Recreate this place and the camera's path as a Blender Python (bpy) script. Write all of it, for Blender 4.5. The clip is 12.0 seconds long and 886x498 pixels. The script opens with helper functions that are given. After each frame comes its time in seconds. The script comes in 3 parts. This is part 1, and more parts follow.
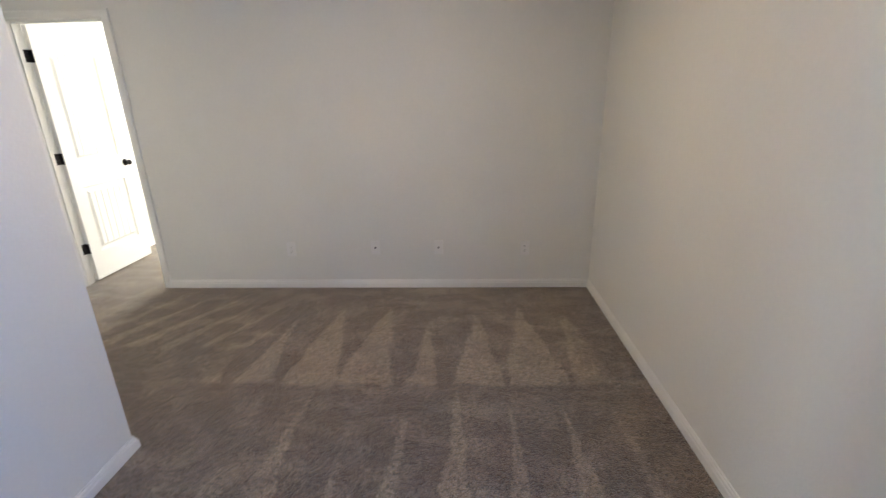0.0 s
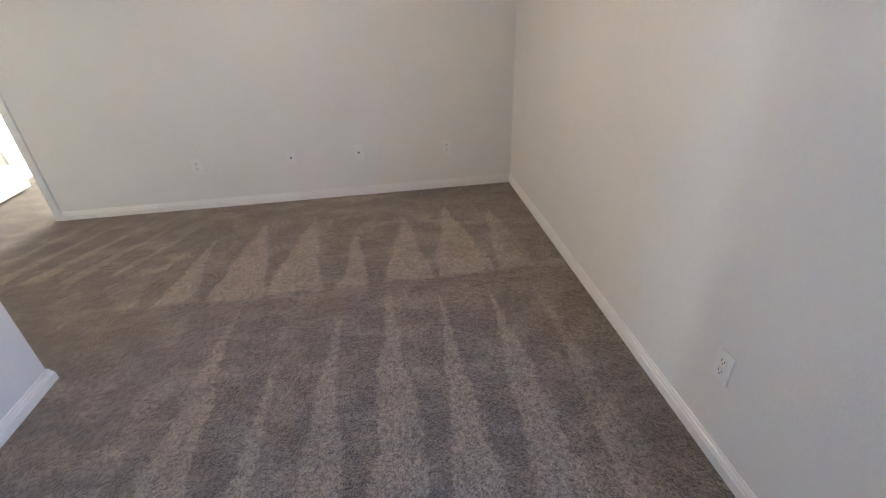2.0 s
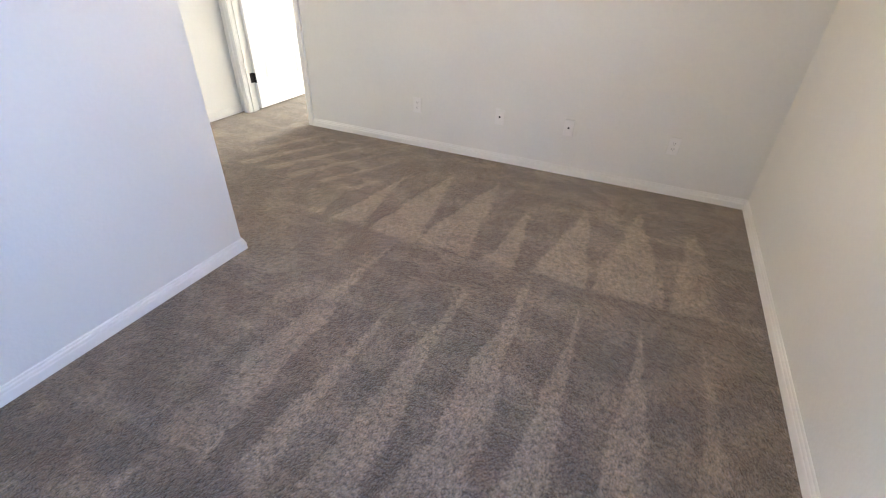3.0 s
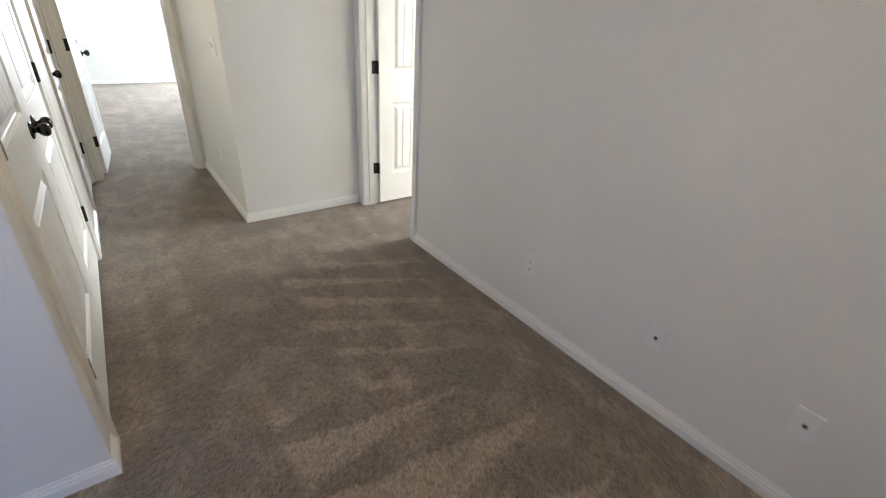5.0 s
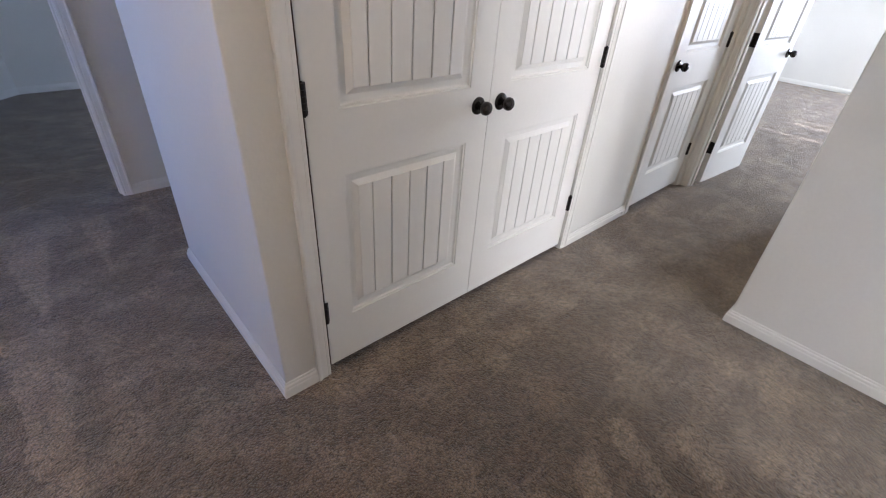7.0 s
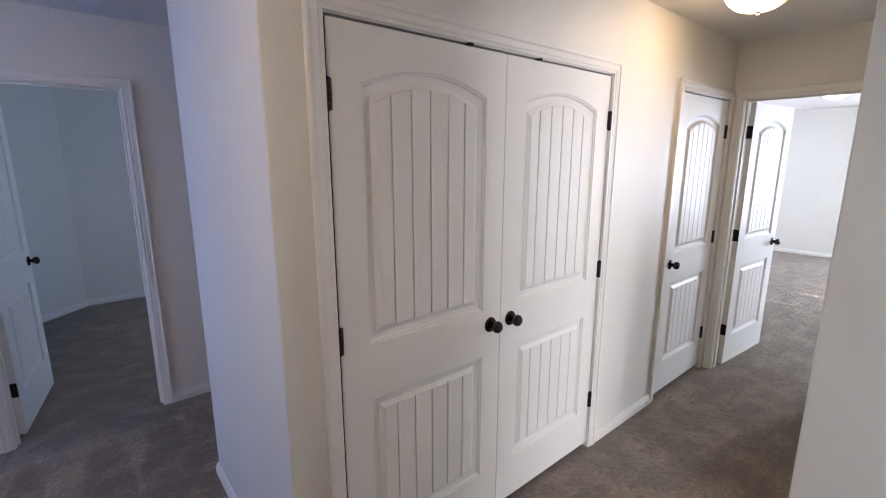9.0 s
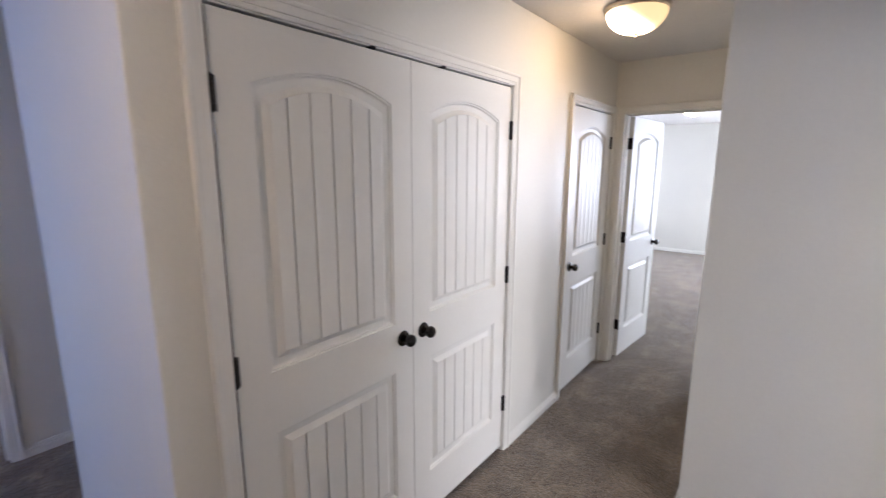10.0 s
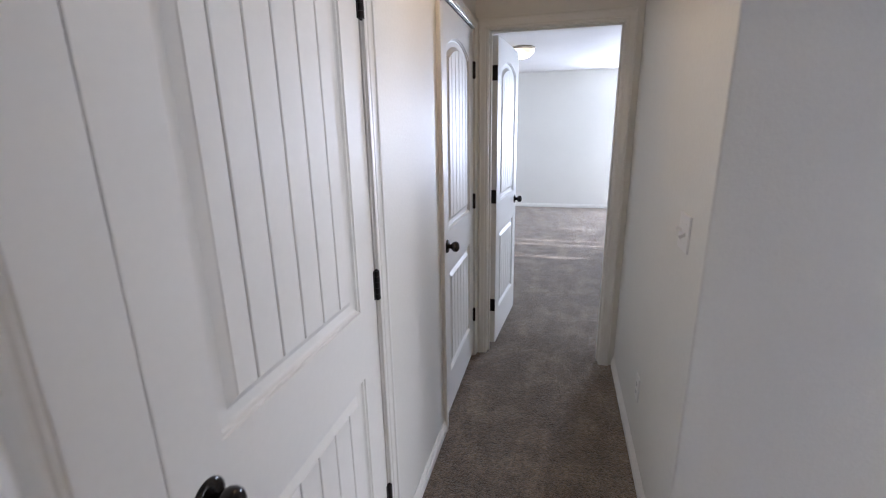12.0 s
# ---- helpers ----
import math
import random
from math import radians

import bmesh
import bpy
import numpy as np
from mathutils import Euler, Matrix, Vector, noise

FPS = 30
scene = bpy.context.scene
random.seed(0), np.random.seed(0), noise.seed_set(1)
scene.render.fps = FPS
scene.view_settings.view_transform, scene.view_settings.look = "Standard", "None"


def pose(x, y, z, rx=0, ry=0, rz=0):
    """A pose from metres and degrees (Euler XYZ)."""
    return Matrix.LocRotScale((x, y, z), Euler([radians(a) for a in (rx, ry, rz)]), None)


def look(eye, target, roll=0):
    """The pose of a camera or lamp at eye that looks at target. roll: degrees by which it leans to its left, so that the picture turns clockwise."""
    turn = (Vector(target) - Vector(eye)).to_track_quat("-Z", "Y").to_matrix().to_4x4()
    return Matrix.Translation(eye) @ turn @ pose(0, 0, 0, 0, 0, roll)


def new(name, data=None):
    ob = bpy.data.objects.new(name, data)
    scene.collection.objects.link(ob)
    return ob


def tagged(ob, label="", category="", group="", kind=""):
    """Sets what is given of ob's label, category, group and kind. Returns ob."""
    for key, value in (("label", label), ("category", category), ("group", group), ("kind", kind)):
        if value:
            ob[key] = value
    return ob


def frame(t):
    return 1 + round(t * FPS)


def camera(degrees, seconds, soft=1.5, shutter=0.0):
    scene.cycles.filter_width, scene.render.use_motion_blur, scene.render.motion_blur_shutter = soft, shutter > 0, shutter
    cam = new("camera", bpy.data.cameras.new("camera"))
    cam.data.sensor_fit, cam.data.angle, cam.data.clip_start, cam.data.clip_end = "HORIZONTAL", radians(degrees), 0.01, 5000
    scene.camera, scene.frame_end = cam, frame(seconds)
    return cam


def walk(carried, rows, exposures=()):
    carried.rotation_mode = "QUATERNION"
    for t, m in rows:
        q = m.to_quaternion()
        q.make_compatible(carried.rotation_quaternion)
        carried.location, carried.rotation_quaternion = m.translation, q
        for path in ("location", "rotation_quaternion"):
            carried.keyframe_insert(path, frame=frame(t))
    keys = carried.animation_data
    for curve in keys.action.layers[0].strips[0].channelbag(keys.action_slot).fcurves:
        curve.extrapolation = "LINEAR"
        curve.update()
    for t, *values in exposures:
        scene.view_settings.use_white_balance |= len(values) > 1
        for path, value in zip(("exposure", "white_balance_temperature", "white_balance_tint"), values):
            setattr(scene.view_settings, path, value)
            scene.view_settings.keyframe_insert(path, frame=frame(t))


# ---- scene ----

cam = camera(89.7, 12.0, soft=1.0, shutter=0.3)
PATH = [
    (0, (1.49, -1.565, 1.486), (1.402, 0.325, 0.838), -1.2),
    (0.5, (1.476, -1.643, 1.521), (1.619, 0.304, 1.075), -0.3),
    (1, (1.474, -1.658, 1.528), (1.675, 0.298, 1.152), -0.3),
    (1.5, (1.518, -1.617, 1.44), (1.717, 0.244, 0.732), -2.0),
    (2, (1.541, -1.603, 1.386), (1.731, 0.121, 0.389), -2.6),
    (2.5, (1.616, -1.562, 1.326), (1.279, 0.103, 0.271), -1.0),
    (2.7, (1.691, -1.504, 1.328), (1.161, 0.079, 0.228), 0.3),
    (4.3, (1.872, -0.319, 1.417), (0.846, 1.054, 0.387), 2.8),
    (4.5, (1.747, -0.135, 1.397), (0.51, 1.1, 0.424), 2.5),
    (5, (1.4, 0.258, 1.42), (-0.014, 1.332, 0.499), 3.5),
    (5.5, (1.009, 0.584, 1.402), (-0.643, 1.199, 0.458), 2.7),
    (6, (0.608, 0.792, 1.407), (-1.142, 0.754, 0.439), 4.4),
    (6.5, (0.41, 0.986, 1.415), (-1.02, 0.1, 0.334), 4.8),
    (6.7, (0.357, 1.106, 1.405), (-0.846, -0.022, 0.273), 5.3),
    (8.3, (0.366, 1.217, 1.592), (-0.787, -0.257, 0.886), -1.2),
    (8.5, (0.391, 1.234, 1.627), (-0.794, -0.261, 1.024), -0.7),
    (9, (0.419, 1.248, 1.652), (-0.832, -0.259, 1.25), -0.0),
    (9.5, (0.425, 1.235, 1.653), (-0.87, -0.249, 1.304), -0.2),
    (10, (0.376, 1.195, 1.652), (-1.167, -0.023, 1.285), 0.2),
    (10.5, (0.212, 1.094, 1.545), (-1.527, 0.221, 1.08), 0.0),
    (11, (-0.051, 0.948, 1.538), (-1.809, 0.122, 1.063), -2.1),
    (11.5, (-0.318, 0.686, 1.526), (-2.126, -0.014, 1.037), -2.5),
    (12, (-0.540, 0.513, 1.518), (-2.405, 0.022, 0.990), -1.1),
]
walk(cam, [(t, look(eye, target, roll)) for t, eye, target, roll in PATH],
     [(0.0, 3.33, 6950, 10), (1.0, 3.35, 6800, 10), (1.5, 3.35, 6750, 10), (2.0, 3.57, 6800, 10), (2.5, 3.95, 6900, 10), (4.5, 3.6, 6450, 9), (5.0, 3.12, 6650, 9),
      (5.5, 3.08, 6450, 10), (6.0, 3.02, 6400, 12), (6.5, 2.98, 6400, 16), (8.5, 2.75, 6450, 20), (9.5, 2.72, 6450, 20), (10.0, 2.7, 6400, 20), (10.5, 2.53, 6300, 19),
      (11.0, 2.53, 6200, 18), (11.5, 2.45, 6150, 19), (12.0, 2.25, 6100, 20)])

# ---------------------------------------------------------------- plan (metres)
NORTH, EAST = 1.809, 2.505         # loft walls
W2, HALL = -1.85, 0.908            # wall beside the bright bedroom door, hall wall
END = -3.325                       # wall at the hall's end
CLOSET_BACK, SOUTH = -1.125, -2.10
T, CEIL = 0.114, 2.44
DOOR_H, HEAD = 2.032, 2.05
FAR = -9.25                        # far wall of the room past the hall

# ---------------------------------------------------------------- light
world = bpy.data.worlds.new("world")
scene.world = world
world.use_nodes = True
wn = world.node_tree
sky = wn.nodes.new("ShaderNodeTexSky")
sky.sky_type, sky.sun_disc = "NISHITA", False
SUN_EL, SUN_AZ = radians(24), radians(-59)   # azimuth clockwise from north (+y)
sky.sun_elevation, sky.sun_rotation = SUN_EL, SUN_AZ
wn.links.new(sky.outputs[0], wn.nodes["Background"].inputs[0])
wn.nodes["Background"].inputs[1].default_value = 0.05

sun = new("sun", bpy.data.lights.new("sun", "SUN"))
sun.data.energy, sun.data.angle, sun.data.color = 5.0, radians(0.5), (1.0, 0.96, 0.91)
sun_from = Vector((math.sin(SUN_AZ) * math.cos(SUN_EL), math.cos(SUN_AZ) * math.cos(SUN_EL), math.sin(SUN_EL)))
sun.matrix_world = look(sun_from * 30, (0, 0, 0))


def window_light(name, eye, target, w, h, watts, colour):
    lamp = new(name, bpy.data.lights.new(name, "AREA"))
    lamp.data.shape, lamp.data.size, lamp.data.size_y = "RECTANGLE", w, h
    lamp.data.energy, lamp.data.color = watts, colour
    lamp.matrix_world = look(eye, target)
    return lamp


# windows: (centre along the wall, half width, sill, head)
LOFT_WIN = (-1.40, 0.42, 0.95, 2.08)     # east wall, along y
E_WIN = (-1.00, 0.80, 0.60, 2.10)        # north wall of the bright bedroom, along x
F_WIN = (2.32, 0.66, 0.75, 2.10)         # far wall of the hall-end room, along y
F2_FILL_WIN = (-7.6, 0.85, 0.75, 2.10)        # south wall of the same room, along x; made up to light the far wall
G_WIN = (-3.60, 0.60, 0.75, 2.05)        # west wall of the dim bedroom, along y
E_NORTH, F_NORTH, F_SOUTH, G_WEST = 5.0, 3.1, -2.5, -1.60
window_light("loft_window_light", (EAST + 0.10, LOFT_WIN[0], 1.515), (0, LOFT_WIN[0], 1.2), 0.80, 1.09, 3.0, (0.26, 0.46, 1.0))
window_light("bedroom_window_light", (E_WIN[0], E_NORTH + 0.10, 1.35), (E_WIN[0], 0, 1.2), 1.5, 1.4, 13.5, (0.92, 0.97, 1.0))
# fill light in the made-up south window, brightens the far wall
window_light("hall_room_fill_light", (F2_FILL_WIN[0], F_SOUTH - 0.10, 1.43), (F2_FILL_WIN[0], 0, 1.3), 1.6, 1.25, 6.5, (0.76, 0.86, 1.0))
window_light("hall_room_blinds_light", (FAR + 0.005, F_WIN[0], 1.43), (0, F_WIN[0], 1.15), 1.2, 1.25, 45, (0.72, 0.84, 1.0))
window_light("dim_room_window_light", (G_WEST - 0.10, G_WIN[0], 1.4), (0, G_WIN[0], 1.3), 1.1, 1.2, 2.4, (0.47, 0.66, 1.0))


# ---------------------------------------------------------------- materials
def material(name, colour, rough=0.5, metal=0.0, grain=(0, 0), bump=(0, 0, 0), spec=0.5):
    """Colour with slow and fine variation. grain: (share of slow blotches, share of fine grain); bump: (scale, strength, distance)."""
    m = bpy.data.materials.new(name)
    m.use_nodes = True
    n, l = m.node_tree.nodes, m.node_tree.links
    b = n["Principled BSDF"]
    b.inputs["Roughness"].default_value, b.inputs["Metallic"].default_value = rough, metal
    b.inputs["Specular IOR Level"].default_value = spec
    geo = n.new("ShaderNodeNewGeometry")
    col = n.new("ShaderNodeRGB")
    col.outputs[0].default_value = (*colour, 1)
    out = col.outputs[0]
    for share, scale, detail in ((grain[0], 1.7, 3), (grain[1], 60, 4)):
        if share:
            t = n.new("ShaderNodeTexNoise")
            t.inputs["Scale"].default_value, t.inputs["Detail"].default_value = scale, detail
            l.new(geo.outputs["Position"], t.inputs["Vector"])
            r = n.new("ShaderNodeMapRange")
            r.inputs["From Min"].default_value, r.inputs["From Max"].default_value = 0.3, 0.7
            r.inputs["To Min"].default_value, r.inputs["To Max"].default_value = 1 - share, 1 + share
            l.new(t.outputs[0], r.inputs["Value"])
            x = n.new("ShaderNodeMix")
            x.data_type, x.blend_type = "RGBA", "MULTIPLY"
            x.inputs[0].default_value = 1
            l.new(out, x.inputs[6])
            l.new(r.outputs[0], x.inputs[7])
            out = x.outputs[2]
            if scale < 2:
                rr = n.new("ShaderNodeMapRange")
                rr.inputs["To Min"].default_value, rr.inputs["To Max"].default_value = rough * 0.85, min(1, rough * 1.15)
                l.new(t.outputs[0], rr.inputs["Value"])
                l.new(rr.outputs[0], b.inputs["Roughness"])
    l.new(out, b.inputs["Base Color"])
    if bump[1]:
        t = n.new("ShaderNodeTexNoise")
        t.inputs["Scale"].default_value, t.inputs["Detail"].default_value = bump[0], 3
        l.new(geo.outputs["Position"], t.inputs["Vector"])
        bp = n.new("ShaderNodeBump")
        bp.inputs["Strength"].default_value, bp.inputs["Distance"].default_value = bump[1], bump[2]
        l.new(t.outputs[0], bp.inputs["Height"])
        l.new(bp.outputs[0], b.inputs["Normal"])
    return m


M_WALL = material("wall_paint", (0.765, 0.757, 0.708), 0.5, 0, (0.02, 0.012), (95, 0.35, 0.002), 0.35)
M_CEIL = material("ceiling_paint", (0.76, 0.75, 0.73), 0.8, 0, (0.03, 0.02), (45, 0.5, 0.004), 0.2)
M_TRIM = material("trim_paint", (0.80, 0.792, 0.748), 0.34, 0, (0.02, 0.01), (30, 0.08, 0.001))
M_DOOR = material("door_paint", (0.79, 0.782, 0.742), 0.48, 0, (0.02, 0.01), (45, 0.12, 0.001), 0.32)
# brown for closed door edges, so the gaps round them look shaded
M_GAP_SHADE = material("gap_shade_brown", (0.085, 0.055, 0.034), 0.85, 0.0, (0.2, 0.3))
M_BRONZE = material("dark_bronze", (0.011, 0.008, 0.007), 0.14, 0.1, (0.2, 0.1), spec=0.5)
M_HINGE = material("dark_hinge_metal", (0.03, 0.026, 0.024), 0.42, 0.8, (0.2, 0.15))
M_PLATE = material("white_plastic", (0.80, 0.79, 0.76), 0.3, 0, (0.02, 0.0))
M_SLOT = material("dark_slot", (0.02, 0.02, 0.02), 0.6)
M_NICKEL = material("brushed_nickel", (0.55, 0.50, 0.43), 0.3, 1.0, (0.05, 0.05))
M_VINYL = material("white_vinyl", (0.8, 0.8, 0.78), 0.4, 0, (0.02, 0.0))


def carpet_material():
    """Brown-grey cut pile: tufts, brushed patches and the wedge marks that a vacuum cleaner leaves."""
    m = bpy.data.materials.new("carpet")
    m.use_nodes = True
    n, l = m.node_tree.nodes, m.node_tree.links
    b = n["Principled BSDF"]
    b.inputs["Roughness"].default_value, b.inputs["Specular IOR Level"].default_value = 0.95, 0.1
    b.inputs["Sheen Weight"].default_value, b.inputs["Sheen Roughness"].default_value = 0.5, 0.45
    geo = n.new("ShaderNodeNewGeometry")
    pos = geo.outputs["Position"]

    def math_node(op, *values, clamp=False):
        k = n.new("ShaderNodeMath")
        k.operation, k.use_clamp = op, clamp
        for s, v in zip(k.inputs, values):
            if isinstance(v, (int, float)):
                s.default_value = v
            else:
                l.new(v, s)
        return k.outputs[0]

    def noise_node(scale, detail=3, stretch=(1, 1, 1), rough=0.5, turn=0):
        mp = n.new("ShaderNodeMapping")
        mp.inputs["Scale"].default_value, mp.inputs["Rotation"].default_value = stretch, (0, 0, radians(turn))
        l.new(pos, mp.inputs["Vector"])
        t = n.new("ShaderNodeTexNoise")
        t.inputs["Scale"].default_value, t.inputs["Detail"].default_value, t.inputs["Roughness"].default_value = scale, detail, rough
        l.new(mp.outputs[0], t.inputs["Vector"])
        return t.outputs[0]

    def band(v, lo, hi, soft):
        up = n.new("ShaderNodeMapRange")
        up.interpolation_type = "SMOOTHSTEP"
        up.inputs["From Min"].default_value, up.inputs["From Max"].default_value = lo - soft, lo + soft
        l.new(v, up.inputs["Value"])
        down = n.new("ShaderNodeMapRange")
        down.interpolation_type = "SMOOTHSTEP"
        down.inputs["From Min"].default_value, down.inputs["From Max"].default_value = hi + soft, hi - soft
        l.new(v, down.inputs["Value"])
        return math_node("MULTIPLY", up.outputs[0], down.outputs[0])

    sep = n.new("ShaderNodeSeparateXYZ")
    l.new(pos, sep.inputs[0])
    wob = math_node("MULTIPLY", math_node("SUBTRACT", noise_node(2.3, 2), 0.5), 0.10)
    fine = math_node("MULTIPLY", math_node("SUBTRACT", noise_node(30, 3), 0.5), 0.06)
    x = math_node("ADD", math_node("ADD", sep.outputs[0], wob), fine)
    wob2 = math_node("MULTIPLY", math_node("SUBTRACT", noise_node(3.1, 3), 0.5), 0.13)
    y = math_node("ADD", sep.outputs[1], wob2)

    def wedges(base, tip, pitch, shift, fill, lean=0.0):
        """1 inside tapering strokes that are widest at y = base and run out at y = tip."""
        u = math_node("ADD", x, math_node("MULTIPLY", y, lean)) if lean else x
        count = math_node("DIVIDE", math_node("ADD", u, shift), pitch)
        f = math_node("FRACT", count)
        own = n.new("ShaderNodeTexWhiteNoise")      # each stroke has its own length and width
        own.noise_dimensions = "1D"
        l.new(math_node("FLOOR", count), own.inputs["W"])
        chance = own.outputs["Value"]
        off = math_node("MULTIPLY", math_node("ABSOLUTE", math_node("SUBTRACT", f, 0.5)), 2.0)
        end = math_node("ADD", tip, math_node("MULTIPLY", math_node("SUBTRACT", chance, 0.7), 0.30 * (tip - base)))
        along = math_node("DIVIDE", math_node("SUBTRACT", end, y), tip - base, clamp=True)
        wide = math_node("MULTIPLY", along, math_node("MULTIPLY", fill, math_node("ADD", 0.78, math_node("MULTIPLY", chance, 0.40))))
        edge = math_node("MULTIPLY", math_node("SUBTRACT", wide, off), 9.0, clamp=True)
        return math_node("MULTIPLY", edge, band(y, base, tip, 0.02))

    near_side = band(sep.outputs[0], 0.55, 2.40, 0.25)
    marks = math_node("MAXIMUM", wedges(0.485, 1.44, 0.318, 0.173, 0.96), math_node("MULTIPLY", wedges(-0.95, 0.46, 0.262, 0.241, 0.80), near_side))
    marks = math_node("MAXIMUM", marks, math_node("MULTIPLY", wedges(-2.0, -0.95, 0.31, 0.14, 0.8), 0.8))
    area = math_node("MULTIPLY", band(sep.outputs[0], 0.08, 2.30, 0.25), band(sep.outputs[1], -1.9, 1.45, 0.1))
    marks = math_node("MULTIPLY", marks, area)
    door_side = math_node("MULTIPLY", wedges(0.85, 1.80, 0.24, 0.05, 0.62, -0.55), band(sep.outputs[0], -0.95, 0.2, 0.15))
    marks = math_node("MAXIMUM", marks, math_node("MULTIPLY", door_side, 0.8))
    marks = math_node("MULTIPLY", marks, math_node("ADD", 0.40, noise_node(5.5, 5, (1, 1, 1), 0.65)), clamp=True)
    # long brushed streaks and footprints elsewhere
    streak = n.new("ShaderNodeMapRange")
    streak.inputs["From Min"].default_value, streak.inputs["From Max"].default_value = 0.52, 0.60
    l.new(noise_node(3.2, 3, (0.55, 2.4, 1), 0.5, 25), streak.inputs["Value"])
    blotch = n.new("ShaderNodeMapRange")
    blotch.inputs["From Min"].default_value, blotch.inputs["From Max"].default_value = 0.47, 0.60
    l.new(noise_node(5.5, 5, (1, 1, 1), 0.55), blotch.inputs["Value"])
    rest = math_node("ADD", math_node("MULTIPLY", streak.outputs[0], 0.26), math_node("MULTIPLY", blotch.outputs[0], 0.42))
    # short bright scuffs where the pile was dragged
    for turn, stretch in ((38, (0.22, 3.0, 1)), (-52, (0.26, 2.6, 1))):
        scuff = n.new("ShaderNodeMapRange")
        scuff.inputs["From Min"].default_value, scuff.inputs["From Max"].default_value = 0.63, 0.72
        l.new(noise_node(7.5, 4, stretch, 0.6, turn), scuff.inputs["Value"])
        rest = math_node("ADD", rest, math_node("MULTIPLY", scuff.outputs[0], 0.30))
    shade = math_node("ADD", math_node("MULTIPLY", marks, 0.88), rest, clamp=True)

    tuft = n.new("ShaderNodeTexVoronoi")
    tuft.inputs["Scale"].default_value = 135
    l.new(pos, tuft.inputs["Vector"])
    speck = noise_node(140, 4, (1, 1, 1), 0.75)
    ramp = n.new("ShaderNodeMix")
    ramp.data_type = "RGBA"
    ramp.inputs[6].default_value, ramp.inputs[7].default_value = (0.158, 0.114, 0.078, 1), (0.358, 0.272, 0.190, 1)
    l.new(shade, ramp.inputs[0])
    spk = n.new("ShaderNodeMapRange")
    spk.inputs["From Min"].default_value, spk.inputs["From Max"].default_value = 0.34, 0.66
    spk.inputs["To Min"].default_value, spk.inputs["To Max"].default_value = 0.42, 1.68
    # pile tone varies; tuft gaps and clumps are also coloured dark for their shade
    clump = math_node("MULTIPLY", math_node("SUBTRACT", noise_node(52, 3, (1, 1, 1), 0.6), 0.5), 0.60)
    clump = math_node("ADD", clump, math_node("MULTIPLY", math_node("SUBTRACT", noise_node(27, 2, (1, 1, 1), 0.5), 0.5), 0.24))
    pile = math_node("SUBTRACT", math_node("ADD", speck, clump), math_node("MULTIPLY", math_node("SUBTRACT", tuft.outputs["Distance"], 0.45), 0.22))
    l.new(pile, spk.inputs["Value"])
    mul = n.new("ShaderNodeMix")
    mul.data_type, mul.blend_type = "RGBA", "MULTIPLY"
    mul.inputs[0].default_value = 1
    l.new(ramp.outputs[2], mul.inputs[6])
    l.new(spk.outputs[0], mul.inputs[7])
    l.new(mul.outputs[2], b.inputs["Base Color"])
    height = math_node("ADD", math_node("MULTIPLY", tuft.outputs["Distance"], -0.5), math_node("ADD", math_node("MULTIPLY", speck, 0.8), clump))
    bp = n.new("ShaderNodeBump")
    bp.inputs["Strength"].default_value, bp.inputs["Distance"].default_value = 1.0, 0.015
    l.new(height, bp.inputs["Height"])
    l.new(bp.outputs[0], b.inputs["Normal"])
    return m


M_CARPET = carpet_material()


def glowing(name, colour, strength, bulb=(0.012, -0.045, -0.07)):
    """Frosted lamp glass, brightest beside its bulb (in the lamp's own space) and dimmer and deeper in colour away from it."""
    m = bpy.data.materials.new(name)
    m.use_nodes = True
    n, l = m.node_tree.nodes, m.node_tree.links
    b = n["Principled BSDF"]
    b.inputs["Base Color"].default_value = (0.9, 0.85, 0.75, 1)
    b.inputs["Roughness"].default_value = 0.25
    co = n.new("ShaderNodeTexCoord")
    far = n.new("ShaderNodeVectorMath")
    far.operation = "DISTANCE"
    far.inputs[1].default_value = bulb
    l.new(co.outputs["Object"], far.inputs[0])
    fall = n.new("ShaderNodeMapRange")
    fall.interpolation_type = "SMOOTHSTEP"
    fall.inputs["From Min"].default_value, fall.inputs["From Max"].default_value = 0.04, 0.15
    l.new(far.outputs["Value"], fall.inputs["Value"])
    tint = n.new("ShaderNodeMix")
    tint.data_type = "RGBA"
    tint.inputs[6].default_value = (*[c * strength for c in colour], 1)
    tint.inputs[7].default_value = (colour[0] * strength * 0.024, colour[1] ** 1.15 * strength * 0.024, colour[2] ** 1.4 * strength * 0.024, 1)
    l.new(fall.outputs[0], tint.inputs[0])
    l.new(tint.outputs[2], b.inputs["Emission Color"])
    b.inputs["Emission Strength"].default_value = 1.0
    return m


M_GLOBE = glowing("warm_lamp_glass", (1.0, 0.72, 0.43), 6.3)
M_GLOBE_ADDED = glowing("added_lamp_glass", (1.0, 0.80, 0.58), 20)
M_GLOBE_FAR = glowing("bright_lamp_glass", (1.0, 0.86, 0.68), 7.0)
M_GLASS = bpy.data.materials.new("window_glass")
M_GLASS.use_nodes = True
M_GLASS.node_tree.nodes["Principled BSDF"].inputs["Transmission Weight"].default_value = 1
M_GLASS.node_tree.nodes["Principled BSDF"].inputs["Roughness"].default_value = 0.02


# ---------------------------------------------------------------- mesh helpers
def mesh_of(name, bm, mat, smooth=False):
    bmesh.ops.recalc_face_normals(bm, faces=bm.faces)
    me = bpy.data.meshes.new(name)
    bm.to_mesh(me)
    bm.free()
    me.materials.append(mat)
    if smooth:
        me.polygons.foreach_set("use_smooth", [True] * len(me.polygons))
        me.set_sharp_from_angle(angle=radians(40))
    return me


